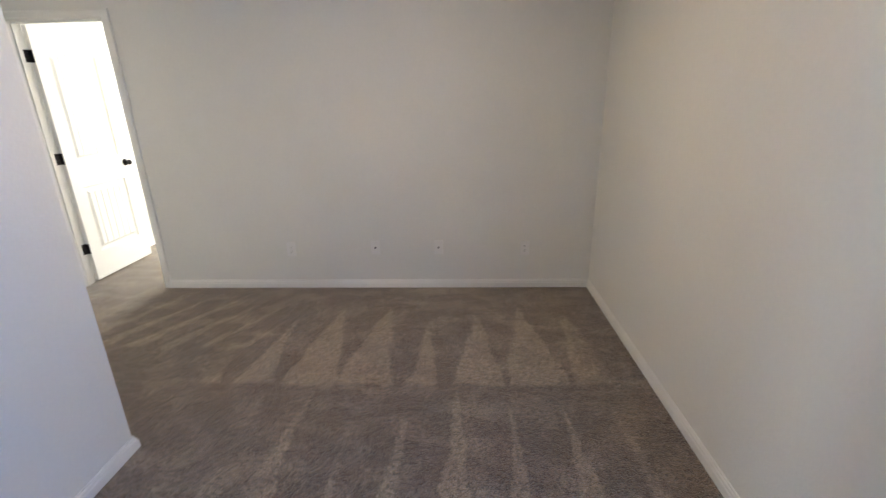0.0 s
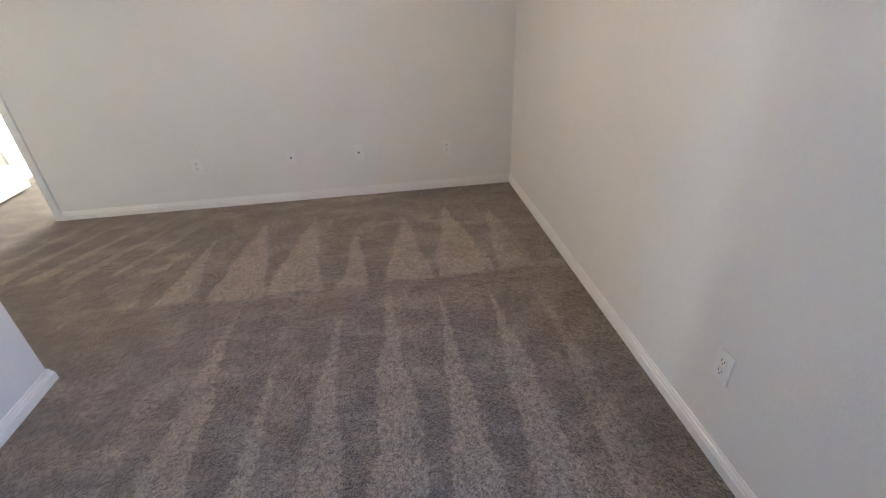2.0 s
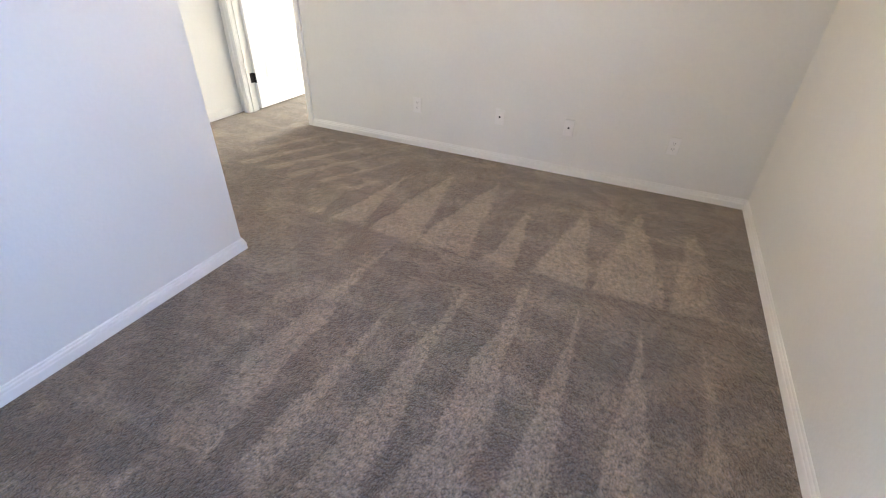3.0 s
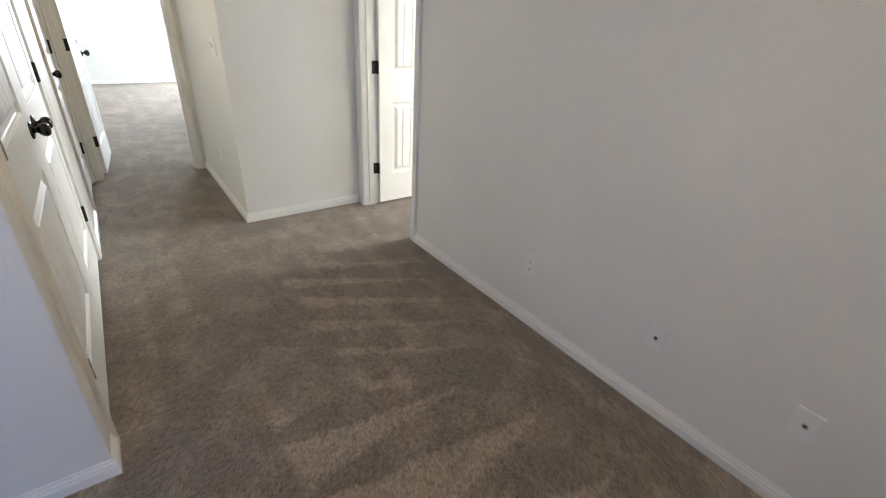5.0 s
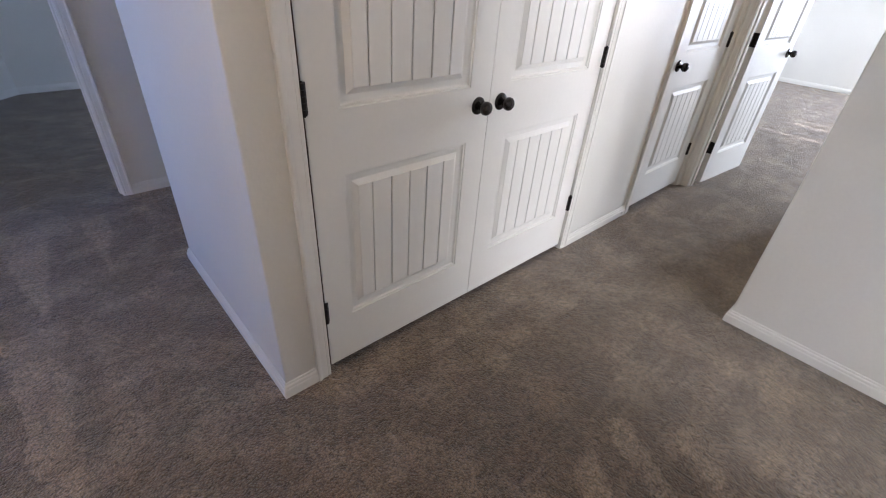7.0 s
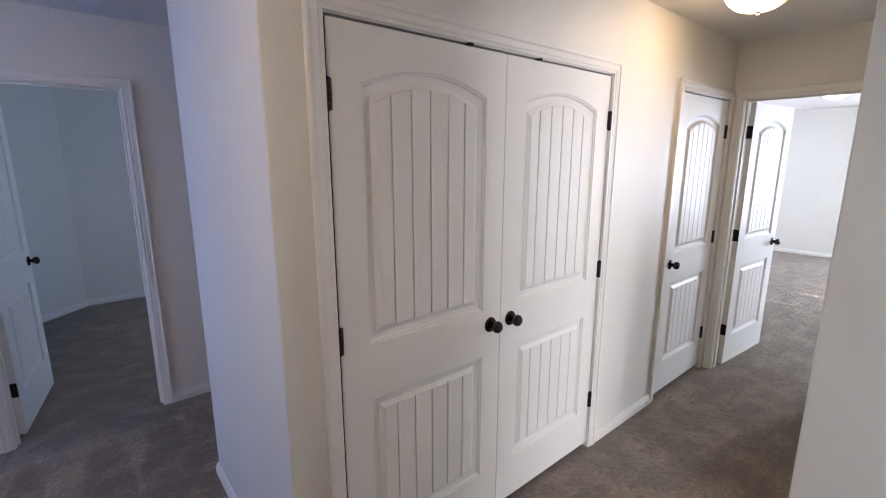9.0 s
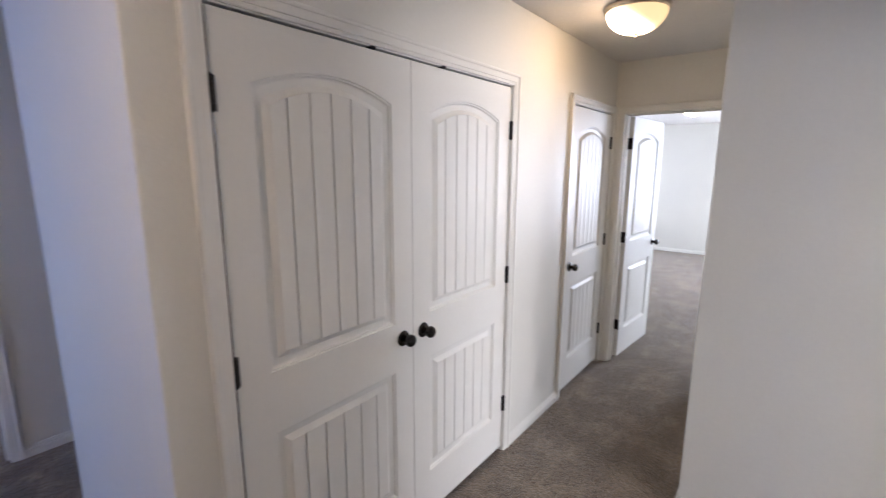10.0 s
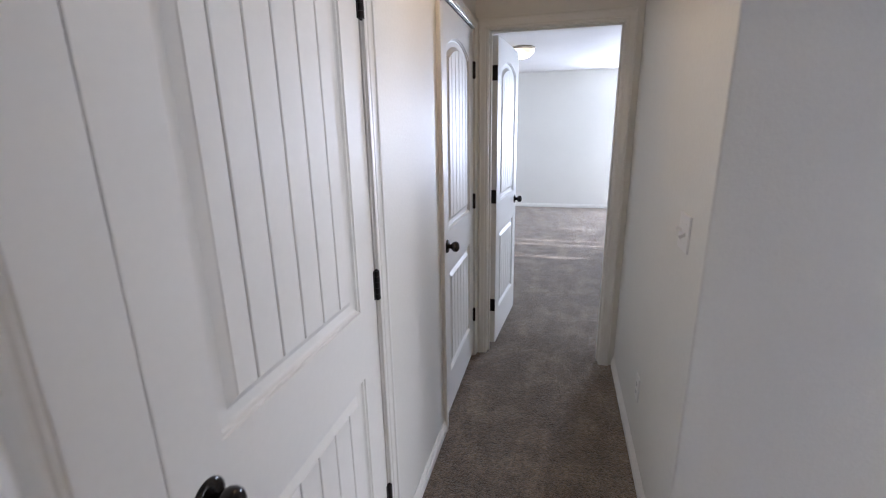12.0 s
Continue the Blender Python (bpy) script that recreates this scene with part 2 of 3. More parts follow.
def part(name, bm, mat, parent=None, label="", smooth=False):
    ob = new(name, mesh_of(name, bm, mat, smooth))
    if parent:
        ob.parent = parent
    return tagged(ob, label)


def empty(name, m=None):
    ob = new(name)
    ob.empty_display_size = 0.1
    if m is not None:
        ob.matrix_world = m
    return ob


def box(bm, x0, x1, y0, y1, z0, z1, bevel=0.0):
    made = bmesh.ops.create_cube(bm, size=1)["verts"]
    for v in made:
        v.co = Vector(((x0 + x1) / 2 + v.co.x * (x1 - x0), (y0 + y1) / 2 + v.co.y * (y1 - y0), (z0 + z1) / 2 + v.co.z * (z1 - z0)))
    if bevel:
        edges = list({e for v in made for e in v.link_edges})
        bmesh.ops.bevel(bm, geom=edges, offset=bevel, segments=2, affect="EDGES")
    return bm


def lathe(bm, profile, m=None, steps=24):
    """Turns (radius, height) pairs about the z axis; m places it."""
    rings = []
    for r, z in profile:
        rings.append([bm.verts.new((r * math.cos(a), r * math.sin(a), z)) for a in [2 * math.pi * k / steps for k in range(steps)]] if r > 1e-6
                     else [bm.verts.new((0, 0, z))])
    for a, c in zip(rings, rings[1:]):
        for k in range(steps):
            quad = [a[k % len(a)], a[(k + 1) % len(a)], c[(k + 1) % len(c)], c[k % len(c)]]
            bm.faces.new(list(dict.fromkeys(quad)))
    if m is not None:
        bmesh.ops.transform(bm, matrix=m, verts=[v for ring in rings for v in ring])
    return bm


def sweep(bm, profile, a, b, out, side, cut_a=0.0, cut_b=0.0):
    """A moulding from a to b. profile: (off the wall, across) pairs; out and side: the two unit vectors; the cuts mitre its ends by the offset across."""
    a, b, out, side = Vector(a), Vector(b), Vector(out), Vector(side)
    way = (b - a).normalized()
    ends = []
    for p, cut in ((a, cut_a), (b, cut_b)):
        ends.append([bm.verts.new(p + out * d + side * w + way * cut * w) for d, w in profile])
    n = len(profile)
    for k in range(n):
        bm.faces.new((ends[0][k], ends[0][(k + 1) % n], ends[1][(k + 1) % n], ends[1][k]))
    bm.faces.new(ends[0])
    bm.faces.new(ends[1][::-1])
    return bm


# ---------------------------------------------------------------- shell
def structure(ob, label, category):
    return tagged(ob, label, category, kind="structure")


def wall(name, axis, face, depth, lo, hi, holes=(), label="", height=CEIL, corners=()):
    """A wall along axis ('x' or 'y') from lo to hi; its faces are at face and face + depth; holes: (from, to, bottom, top)."""
    bm = bmesh.new()
    d0, d1 = sorted((face, face + depth))

    def block(u0, u1, z0, z1):
        if u1 - u0 > 1e-4 and z1 - z0 > 1e-4:
            box(bm, u0, u1, d0, d1, z0, z1) if axis == "x" else box(bm, d0, d1, u0, u1, z0, z1)

    at = lo
    for u0, u1, z0, z1 in sorted(holes):
        block(at, u0, 0, height)
        block(u0, u1, 0, z0)
        block(u0, u1, z1, height)
        at = u1
    block(at, hi, 0, height)
    bmesh.ops.remove_doubles(bm, verts=bm.verts, dist=1e-5)
    bm.verts.index_update()
    seen = {}
    for f in bm.faces:
        seen.setdefault(tuple(sorted(v.index for v in f.verts)), []).append(f)
    twins = [f for fs in seen.values() if len(fs) > 1 for f in fs]
    if twins:
        bmesh.ops.delete(bm, geom=twins, context="FACES_ONLY")
    # rounded corner bead on outer corners
    beads = [e for e in bm.edges if any(all(abs(v.co.x - cx) < 1e-4 and abs(v.co.y - cy) < 1e-4 for v in e.verts) for cx, cy in corners)]
    if beads:
        bmesh.ops.bevel(bm, geom=beads, offset=0.007, segments=4, affect="EDGES", profile=0.5)
    return structure(part(name, bm, M_WALL), label or "smooth off-white painted drywall partition", "wall")


J = 0.02   # door lining
E_OPEN = (-1.74, -1.025)
F_OPEN = (0.08, 0.815)
G_OPEN = (0.120, 0.850)
C_OPEN = (-1.700, -0.182)
D_OPEN = (-3.258, -2.505)


def hole(o):
    return (o[0] - J, o[1] + J, 0, HEAD + J)


def win_hole(w):
    return (w[0] - w[1], w[0] + w[1], w[2], w[3])


bm = bmesh.new()
box(bm, FAR - 0.3, EAST + 0.3, -5.6, E_NORTH + 0.3, -0.2, 0)
structure(part("floor", bm, M_CARPET), "brown-grey cut-pile carpet with vacuum marks", "carpet")
bm = bmesh.new()
box(bm, FAR - 0.3, EAST + 0.3, -5.6, E_NORTH + 0.3, CEIL, CEIL + 0.2)
structure(part("ceiling", bm, M_CEIL), "lightly textured off-white painted ceiling", "ceiling")

wall("wall_north", "x", NORTH, T, END, EAST, [hole(E_OPEN)])
wall("wall_east", "y", EAST, T, SOUTH - T, NORTH + T, [win_hole(LOFT_WIN)])
wall("wall_south", "x", SOUTH, -T, -2.5, EAST, [hole(G_OPEN)])
wall("wall_hall_side", "x", HALL, T, END, W2, corners=[(W2, HALL)])
wall("wall_beside_bedroom", "y", W2, -T, HALL + T, NORTH)
wall("wall_hall_end", "y", END, -T, -2.5, F_NORTH, [hole(F_OPEN)])
wall("wall_closet_front", "x", 0, -T, END, 0, [hole(C_OPEN), hole(D_OPEN)], corners=[(0, 0)])
wall("wall_closet_side", "y", 0, -T, CLOSET_BACK, -T, corners=[(0, CLOSET_BACK)], label="off-white drywall end of the closet in bluish window light")
wall("wall_closet_back", "x", CLOSET_BACK, T, END, -T)
wall("wall_closet_divider", "y", -1.95, -T, CLOSET_BACK + T, -T)
wall("wall_passage_end", "y", -2.5, -T, SOUTH - T, CLOSET_BACK)
# bright bedroom
wall("wall_bedroom_north", "x", E_NORTH, T, -2.1, 1.6, [win_hole(E_WIN)])
wall("wall_bedroom_west", "y", -1.93, -T, NORTH + T, E_NORTH)
wall("wall_bedroom_east", "y", 1.5, T, NORTH + T, E_NORTH)
# room past the hall
wall("wall_far", "y", FAR, -T, -2.5, F_NORTH, [win_hole(F_WIN)])
wall("wall_far_room_north", "x", F_NORTH, T, FAR - T, END)
wall("wall_far_room_south", "x", F_SOUTH, -T, FAR - T, END - T, [win_hole(F2_FILL_WIN)])
# dim bedroom
wall("wall_dim_room_south", "x", -5.06, -T, G_WEST - T, 0.45)
wall("wall_dim_room_west", "y", G_WEST, -T, -5.06, SOUTH - T, [win_hole(G_WIN)])
bm = bmesh.new()
box(bm, 0, 1.5, -T, 0, 0, CEIL)
ob = structure(part("wall_dim_room_angled", bm, M_WALL), "off-white drywall turned at an angle across the corner", "wall")
ob.matrix_world = pose(0.44, -5.06, 0, 0, 0, 45)
wall("wall_dim_room_east", "y", 1.48, T, -4.02, SOUTH - T)

# ---------------------------------------------------------------- baseboards
BASE = [(0, 0), (0.014, 0), (0.014, 0.036), (0.0125, 0.040), (0.010, 0.042), (0.010, 0.051), (0.008, 0.055), (0.005, 0.057), (0.005, 0.064), (0.003, 0.067), (0, 0.067)]


def baseboard(a, b, out, cut_a=0, cut_b=0):
    """A skirting run on the floor from a to b (x, y); out: the way into the room. A cut of 1 lengthens an end round an outer corner, -1 shortens it in an inner one."""
    bm = bmesh.new()
    a3, b3 = Vector((*a, 0)), Vector((*b, 0))
    way = (b3 - a3).normalized()
    o = Vector((*out, 0))
    ends = []
    for p, sign in ((a3, -cut_a), (b3, cut_b)):
        ends.append([bm.verts.new(p + o * d + way * sign * d + Vector((0, 0, z))) for d, z in BASE])
    n = len(BASE)
    for k in range(n):
        bm.faces.new((ends[0][k], ends[0][(k + 1) % n], ends[1][(k + 1) % n], ends[1][k]))
    bm.faces.new(ends[0])
    bm.faces.new(ends[1][::-1])
    return structure(part("baseboard", bm, M_TRIM), "white stepped wooden baseboard above the carpet", "baseboard")


CW = 0.057   # casing width
REV = 0.004
baseboard((E_OPEN[1] + CW, NORTH), (EAST, NORTH), (0, -1), 0, -1)
baseboard((EAST, SOUTH), (EAST, NORTH), (-1, 0), -1, -1)
baseboard((W2, HALL), (W2, NORTH), (1, 0), 1, -1)
baseboard((END, HALL), (W2, HALL), (0, -1), -1, 1)
baseboard((D_OPEN[1] + CW, 0), (C_OPEN[0] - CW, 0), (0, 1))
baseboard((C_OPEN[1] + CW, 0), (0, 0), (0, 1), 0, 1)
baseboard((0, CLOSET_BACK), (0, 0), (1, 0), 1, 1)
baseboard((-2.5, CLOSET_BACK), (0, CLOSET_BACK), (0, -1), -1, 1)
baseboard((-2.5, SOUTH), (G_OPEN[0] - CW, SOUTH), (0, 1), -1, 0)
baseboard((G_OPEN[1] + CW, SOUTH), (EAST, SOUTH), (0, 1), 0, -1)
baseboard((FAR, -2.5), (FAR, F_NORTH), (1, 0), -1, -1)
baseboard((-1.93, NORTH + T), (-1.93, E_NORTH), (1, 0), -1, -1)
baseboard((-1.93, E_NORTH), (1.5, E_NORTH), (0, -1), -1, -1)
baseboard((G_WEST, -5.06), (0.44, -5.06), (0, 1), -1, -0.41)
q = 0.7071
baseboard((0.44, -5.06), (1.48, -4.02), (-q, q), -0.41, -0.41)
baseboard((1.48, -4.02), (1.48, SOUTH - T), (-1, 0), -0.41, -1)

# ---------------------------------------------------------------- door casings and linings
CASE = [(0, 0), (0.009, 0), (0.011, 0.003), (0.011, 0.012), (0.0096, 0.0140), (0.0124, 0.0165), (0.0132, 0.034), (0.0142, 0.0405), (0.0175, 0.043),
        (0.0185, 0.049), (0.017, 0.0545), (0.0125, CW), (0, CW)]


def door_trim(opening, face, axis, out, back=True, label="white moulded door casing with its lining"):
    """Casing round an opening in the wall face at axis = face; out = +1 or -1, the way the face looks."""
    root = empty("door_trim")
    structure(root, label, "door frame")

    def v(u, d, z):
        return Vector((u, d, z)) if axis == "y" else Vector((d, u, z))

    u0, u1 = opening
    along = v(1, 0, 0)
    for f, o in ((face, out), (face - out * T, -out)) if back else ((face, out),):
        o3 = v(0, o, 0)
        a0, a1, top = u0 - REV, u1 + REV, HEAD + REV
        bm = sweep(bmesh.new(), CASE, v(a0, f, 0), v(a0, f, top), o3, -along, 0, 1)
        part("side_casing", bm, M_TRIM, root)
        bm = sweep(bmesh.new(), CASE, v(a1, f, 0), v(a1, f, top), o3, along, 0, 1)
        part("side_casing", bm, M_TRIM, root)
        bm = sweep(bmesh.new(), CASE, v(a0, f, top), v(a1, f, top), o3, Vector((0, 0, 1)), -1, 1)
        part("head_casing", bm, M_TRIM, root)
    lo, hi = sorted((face + out * 0.001, face - out * (T + 0.001)))

    def slab(a, b, z0, z1, name, c=lo, d=hi):
        bm = bmesh.new()
        box(bm, a, b, c, d, z0, z1, 0.0015) if axis == "y" else box(bm, c, d, a, b, z0, z1, 0.0015)
        part(name, bm, M_TRIM, root)

    slab(u0 - J + 0.001, u0, 0, HEAD + J - 0.001, "jamb")
    slab(u1, u1 + J - 0.001, 0, HEAD + J - 0.001, "jamb")
    slab(u0, u1, HEAD, HEAD + J - 0.001, "head_jamb")
    return root, slab


def stop_strips(slab, opening, c, d):
    u0, u1 = opening
    c, d = sorted((c, d))
    slab(u0, u0 + 0.011, 0, HEAD - 0.011, "door_stop", c, d)
    slab(u1 - 0.011, u1, 0, HEAD - 0.011, "door_stop", c, d)
    slab(u0, u1, HEAD - 0.011, HEAD, "door_stop", c, d)


_, s = door_trim(E_OPEN, NORTH, "y", -1)
stop_strips(s, E_OPEN, NORTH + 0.035, NORTH + 0.070)
_, s = door_trim(F_OPEN, END, "x", 1)
stop_strips(s, F_OPEN, END - 0.035, END - 0.070)
_, s = door_trim(G_OPEN, SOUTH, "y", 1)
stop_strips(s, G_OPEN, SOUTH - 0.035, SOUTH - 0.070)
_, s = door_trim(C_OPEN, 0, "y", 1, False)
_, s = door_trim(D_OPEN, 0, "y", 1, False)
stop_strips(s, D_OPEN, -0.045, -0.08)

# ---------------------------------------------------------------- doors
THICK = 0.035


def panel_outline(u0, u1, z0, z1, rise, inset, n=14):
    """Outline of a door panel, anticlockwise from its lower left: straight sides and a top arched by rise."""
    uc, hw = (u0 + u1) / 2, (u1 - u0) / 2
    a, b = u0 + inset, u1 - inset
    pts = [(a, z0 + inset), (b, z0 + inset)]
    for k in range(n + 1):
        s = 1 - 2 * k / n
        pts.append((uc + s * (hw - inset), z1 + rise * (1 - s * s) - inset))
    return pts


RINGS = [(0.0, 0.0), (0.002, 0.0045), (0.007, 0.0050), (0.010, 0.0110), (0.014, 0.0130), (0.034, 0.0140), (0.0525, 0.0035), (0.0535, 0.0076)]
DOOR_BOTTOM = 0.022


def door_leaf(name, width, knob_side, label, hinge="front", open_by=90.0):
    """A moulded two-panel plank door. Its front looks along -y with the lower left corner at the origin; knob_side 1: knob at the right.
    hinge 'front': closed, knuckles on the front; 'back': swung away from the front, pivot behind the left edge and at the origin."""
    root = empty(name)
    structure(root, label, "door")
    dx, dy = (0.0, 0.0) if hinge == "front" else (0.003, -THICK - 0.004)
    h0, h1 = DOOR_BOTTOM + (0.013 if hinge == "front" else 0), DOOR_H + 0.0100
    stile = 0.108
    panels = [(stile, width - stile, 0.250, 0.823, 0.0), (stile, width - stile, 1.027, 1.872, 0.058)]
    bm = bmesh.new()

    def P(u, z, d):
        return bm.verts.new((u + dx, d + dy, z))

    def quad(*pts):
        bm.faces.new([P(*p) for p in pts])

    e = 0.002
    quad((e, h0, 0), (stile, h0, 0), (stile, h1, 0), (e, h1, 0))
    quad((width - stile, h0, 0), (width - e, h0, 0), (width - e, h1, 0), (width - stile, h1, 0))
    quad((stile, h0, 0), (width - stile, h0, 0), (width - stile, panels[0][2], 0), (stile, panels[0][2], 0))
    quad((stile, panels[0][3], 0), (width - stile, panels[0][3], 0), (width - stile, panels[1][2], 0), (stile, panels[1][2], 0))
    arch = panel_outline(*panels[1], 0)[2:]
    for (ua, za), (ub, zb) in zip(arch, arch[1:]):
        quad((ub, zb, 0), (ua, za, 0), (ua, h1, 0), (ub, h1, 0))
    # edges with a small round-over, and the back
    ring = [[P(e, h0, 0), P(width - e, h0, 0), P(width - e, h1, 0), P(e, h1, 0)],
            [P(0, h0, e), P(width, h0, e), P(width, h1, e), P(0, h1, e)],
            [P(0, h0, THICK), P(width, h0, THICK), P(width, h1, THICK), P(0, h1, THICK)]]
    gap_edge = bmesh.new()          # edge of the closed doors, coloured dark as the shade in their gaps
    for r0, r1 in zip(ring, ring[1:]):
        for k in range(4):
            four = (r0[k], r0[(k + 1) % 4], r1[(k + 1) % 4], r1[k])
            if hinge == "front" and r0 is ring[1]:
                gap_edge.faces.new([gap_edge.verts.new(v.co) for v in four])
            else:
                bm.faces.new(four)
    bm.faces.new(ring[2][::-1])
    bmesh.ops.remove_doubles(bm, verts=bm.verts, dist=1e-5)
    part("leaf", bm, M_DOOR, root)
    if hinge == "front":
        bmesh.ops.remove_doubles(gap_edge, verts=gap_edge.verts, dist=1e-5)
        part("shaded_edge", gap_edge, M_GAP_SHADE, root, "door edge coloured dark brown as shade in the gap")
    else:
        gap_edge.free()
    for u0, u1, z0, z1, rise in panels:
        bm = bmesh.new()
        rings = []
        for inset, d in RINGS:
            rings.append([P(u, z, d) for u, z in panel_outline(u0, u1, z0, z1, rise, inset)])
        for r0, r1 in zip(rings, rings[1:]):
            for k in range(len(r0)):
                bm.faces.new((r0[k], r0[(k + 1) % len(r0)], r1[(k + 1) % len(r0)], r1[k]))
        bm.faces.new(rings[-1])
        frame_ob = part("panel", bm, M_DOOR, root)
        # tongue-and-groove boards on the panel's field
        a, b, n, gap = u0 + 0.0515, u1 - 0.0515, 6, 0.0042
        uc, hw = (u0 + u1) / 2, (u1 - u0) / 2 - 0.0515
        step = (b - a) * 0.185     # the two outer boards are narrower
        cuts = [a] + [uc + (k - 2) * step for k in range(n - 1)] + [b]
        for k in range(n):
            l, r = cuts[k] + (gap / 2 if k else 0), cuts[k + 1] - (gap / 2 if k < n - 1 else 0)
            bm = bmesh.new()
            lo = z0 + 0.0515

            def top(u):
                s = (u - uc) / hw
                return z1 + rise * (1 - s * s) - 0.0515

            us = [l, (2 * l + r) / 3, (l + 2 * r) / 3, r]
            c = 0.0020
            outer = [(l, lo), (r, lo)] + [(u, top(u)) for u in us[::-1]]
            inner = [(l + c, lo + c), (r - c, lo + c)] + [(min(max(u, l + c), r - c), top(u) - c) for u in us[::-1]]
            back = [P(u, z, 0.0078) for u, z in outer]
            mid = [P(u, z, 0.0036) for u, z in outer]
            front = [P(u, z, 0.0015) for u, z in inner]
            for r0, r1 in ((back, mid), (mid, front)):
                for i in range(len(r0)):
                    bm.faces.new((r0[i], r0[(i + 1) % len(r0)], r1[(i + 1) % len(r0)], r1[i]))
            bm.faces.new(front)
            part("plank", bm, M_DOOR, frame_ob)
    # knobs
    ku = width - 0.062 if knob_side > 0 else 0.062
    for side in ((-1, 1) if hinge == "back" else (-1,)):
        d = 0.0 if side < 0 else THICK
        m = pose(ku + dx, d + dy, 0.957, 90 if side < 0 else -90)
        bm = lathe(bmesh.new(), [(0.0105, 0.004), (0.0105, 0.018), (0.012, 0.022), (0.019, 0.0265), (0.0242, 0.034), (0.0258, 0.042), (0.0245, 0.050), (0.0195, 0.0565), (0.011, 0.0600), (0, 0.061)], m)
        knob = part("knob", bm, M_BRONZE, root, "dark bronze round knob", True)
        bm = lathe(bmesh.new(), [(0.033, 0), (0.033, 0.003), (0.031, 0.006), (0.024, 0.009), (0.014, 0.011), (0.0, 0.011)], m)
        part("rosette", bm, M_BRONZE, knob, smooth=True)
        if hinge == "back" and side < 0:
            bm = box(bmesh.new(), width + dx - 0.0005, width + dx + 0.001, dy + 0.006, dy + 0.029, 0.934, 0.990, 0.0003)
            part("latch_plate", bm, M_NICKEL, root)
    # hinges
    for z in (1.832, 1.070, 0.307):
        bm = bmesh.new()
        if hinge == "front":
            u = -0.003 if knob_side > 0 else width + 0.003
            cx, cy = u + dx, dy - 0.006
            # wings widened so their dark metal also stands for the gap's shade
            box(bm, cx - 0.013, cx + 0.013, dy - 0.0030, dy + 0.004, z - 0.0445, z + 0.0445)
        else:
            cx, cy = 0.0, 0.004
            box(bm, dx - 0.0012, dx + 0.0008, dy + 0.002, dy + THICK, z - 0.0445, z + 0.0445)
            made = box(bmesh.new(), -0.001, 0.0012, -THICK, -0.002, z - 0.0445, z + 0.0445)
            bmesh.ops.transform(made, matrix=pose(0, 0, 0, 0, 0, -open_by), verts=made.verts)
            tmp = bpy.data.meshes.new("plate")
            made.to_mesh(tmp)
            made.free()
            bm.from_mesh(tmp)
            bpy.data.meshes.remove(tmp)
        for k in range(5):
            zz = z - 0.0445 + k * 0.0178
            lathe(bm, [(0, zz + 0.0004), (0.0082, zz + 0.0004), (0.0087, zz + 0.0012), (0.0087, zz + 0.0166), (0.0082, zz + 0.0174), (0, zz + 0.0174)], pose(cx, cy, 0), 12)
        lathe(bm, [(0, z - 0.049), (0.004, z - 0.048), (0.0045, z - 0.0445), (0.0045, z + 0.0445), (0.004, z + 0.048), (0, z + 0.049)], pose(cx, cy, 0), 10)
        part("hinge", bm, M_HINGE, root, "dark metal butt hinge")
    return root


GAP = 0.006
seam = (C_OPEN[0] + C_OPEN[1]) / 2
LEAF = (C_OPEN[1] - C_OPEN[0]) / 2 - GAP - 0.0004
a = door_leaf("door_1", LEAF, 1, "closed white two-panel plank closet door with arched top panel")
a.matrix_world = pose(C_OPEN[1] - GAP, -0.0015, 0, 0, 0, 180)
a = door_leaf("door_2", LEAF, -1, "closed white plank closet door beside its twin, dark round knob")
a.matrix_world = pose(seam - 0.0004, -0.0015, 0, 0, 0, 180)
a = door_leaf("door_3", D_OPEN[1] - D_OPEN[0] - 2 * GAP, -1, "closed narrow white plank door at the hall's end")
a.matrix_world = pose(D_OPEN[1] - GAP, -0.0015, 0, 0, 0, 180)
a = door_leaf("door_4", 0.705, 1, "open white two-panel door in the bright bedroom's doorway", "back", 90)
a.matrix_world = pose(E_OPEN[0], NORTH + T, 0, 0, 0, 90)
a = door_leaf("door_5", 0.725, 1, "open white plank door into the room past the hall", "back", 85.5)
a.matrix_world = pose(END - T, F_OPEN[0], 0, 0, 0, 90 + 85.5)
a = door_leaf("door_6", 0.720, 1, "open white door into the dim bluish bedroom", "back", 81)
a.matrix_world = pose(G_OPEN[1], SOUTH - T, 0, 0, 0, 180 + 81)

# ball catches above the closet doors
for u in (-0.745, -1.137):
    bm = box(bmesh.new(), u - 0.012, u + 0.012, -0.030, 0.0045, HEAD - 0.0058, HEAD + 0.0032, 0.0008)
    lathe(bm, [(0, 0), (0.005, 0.001), (0.0065, 0.004)], pose(u, -0.015, HEAD - 0.0095), 10)
    tagged(part("ball_catch", bm, M_HINGE), "small dark metal ball catch above the closet door", "door catch", "closet catches")


# ---------------------------------------------------------------- wall plates
def plate_base(w=0.070, h=0.115):
    bm = bmesh.new()
    prof = [(1.0, 0), (1.0, 0.0042), (0.97, 0.0058), (0.92, 0.0066)]
    rings = []
    for s, d in prof:
        k = (1 - s) * 0.035
        rings.append([bm.verts.new((x * (w / 2 - k), -d, z * (h / 2 - k))) for x, z in ((-1, -1), (1, -1), (1, 1), (-1, 1))])
    for r0, r1 in zip(rings, rings[1:]):
        for i in range(4):
            bm.faces.new((r0[i], r0[(i + 1) % 4], r1[(i + 1) % 4], r1[i]))
    bm.faces.new(rings[-1])
    bm.faces.new(rings[0][::-1])
    return bm


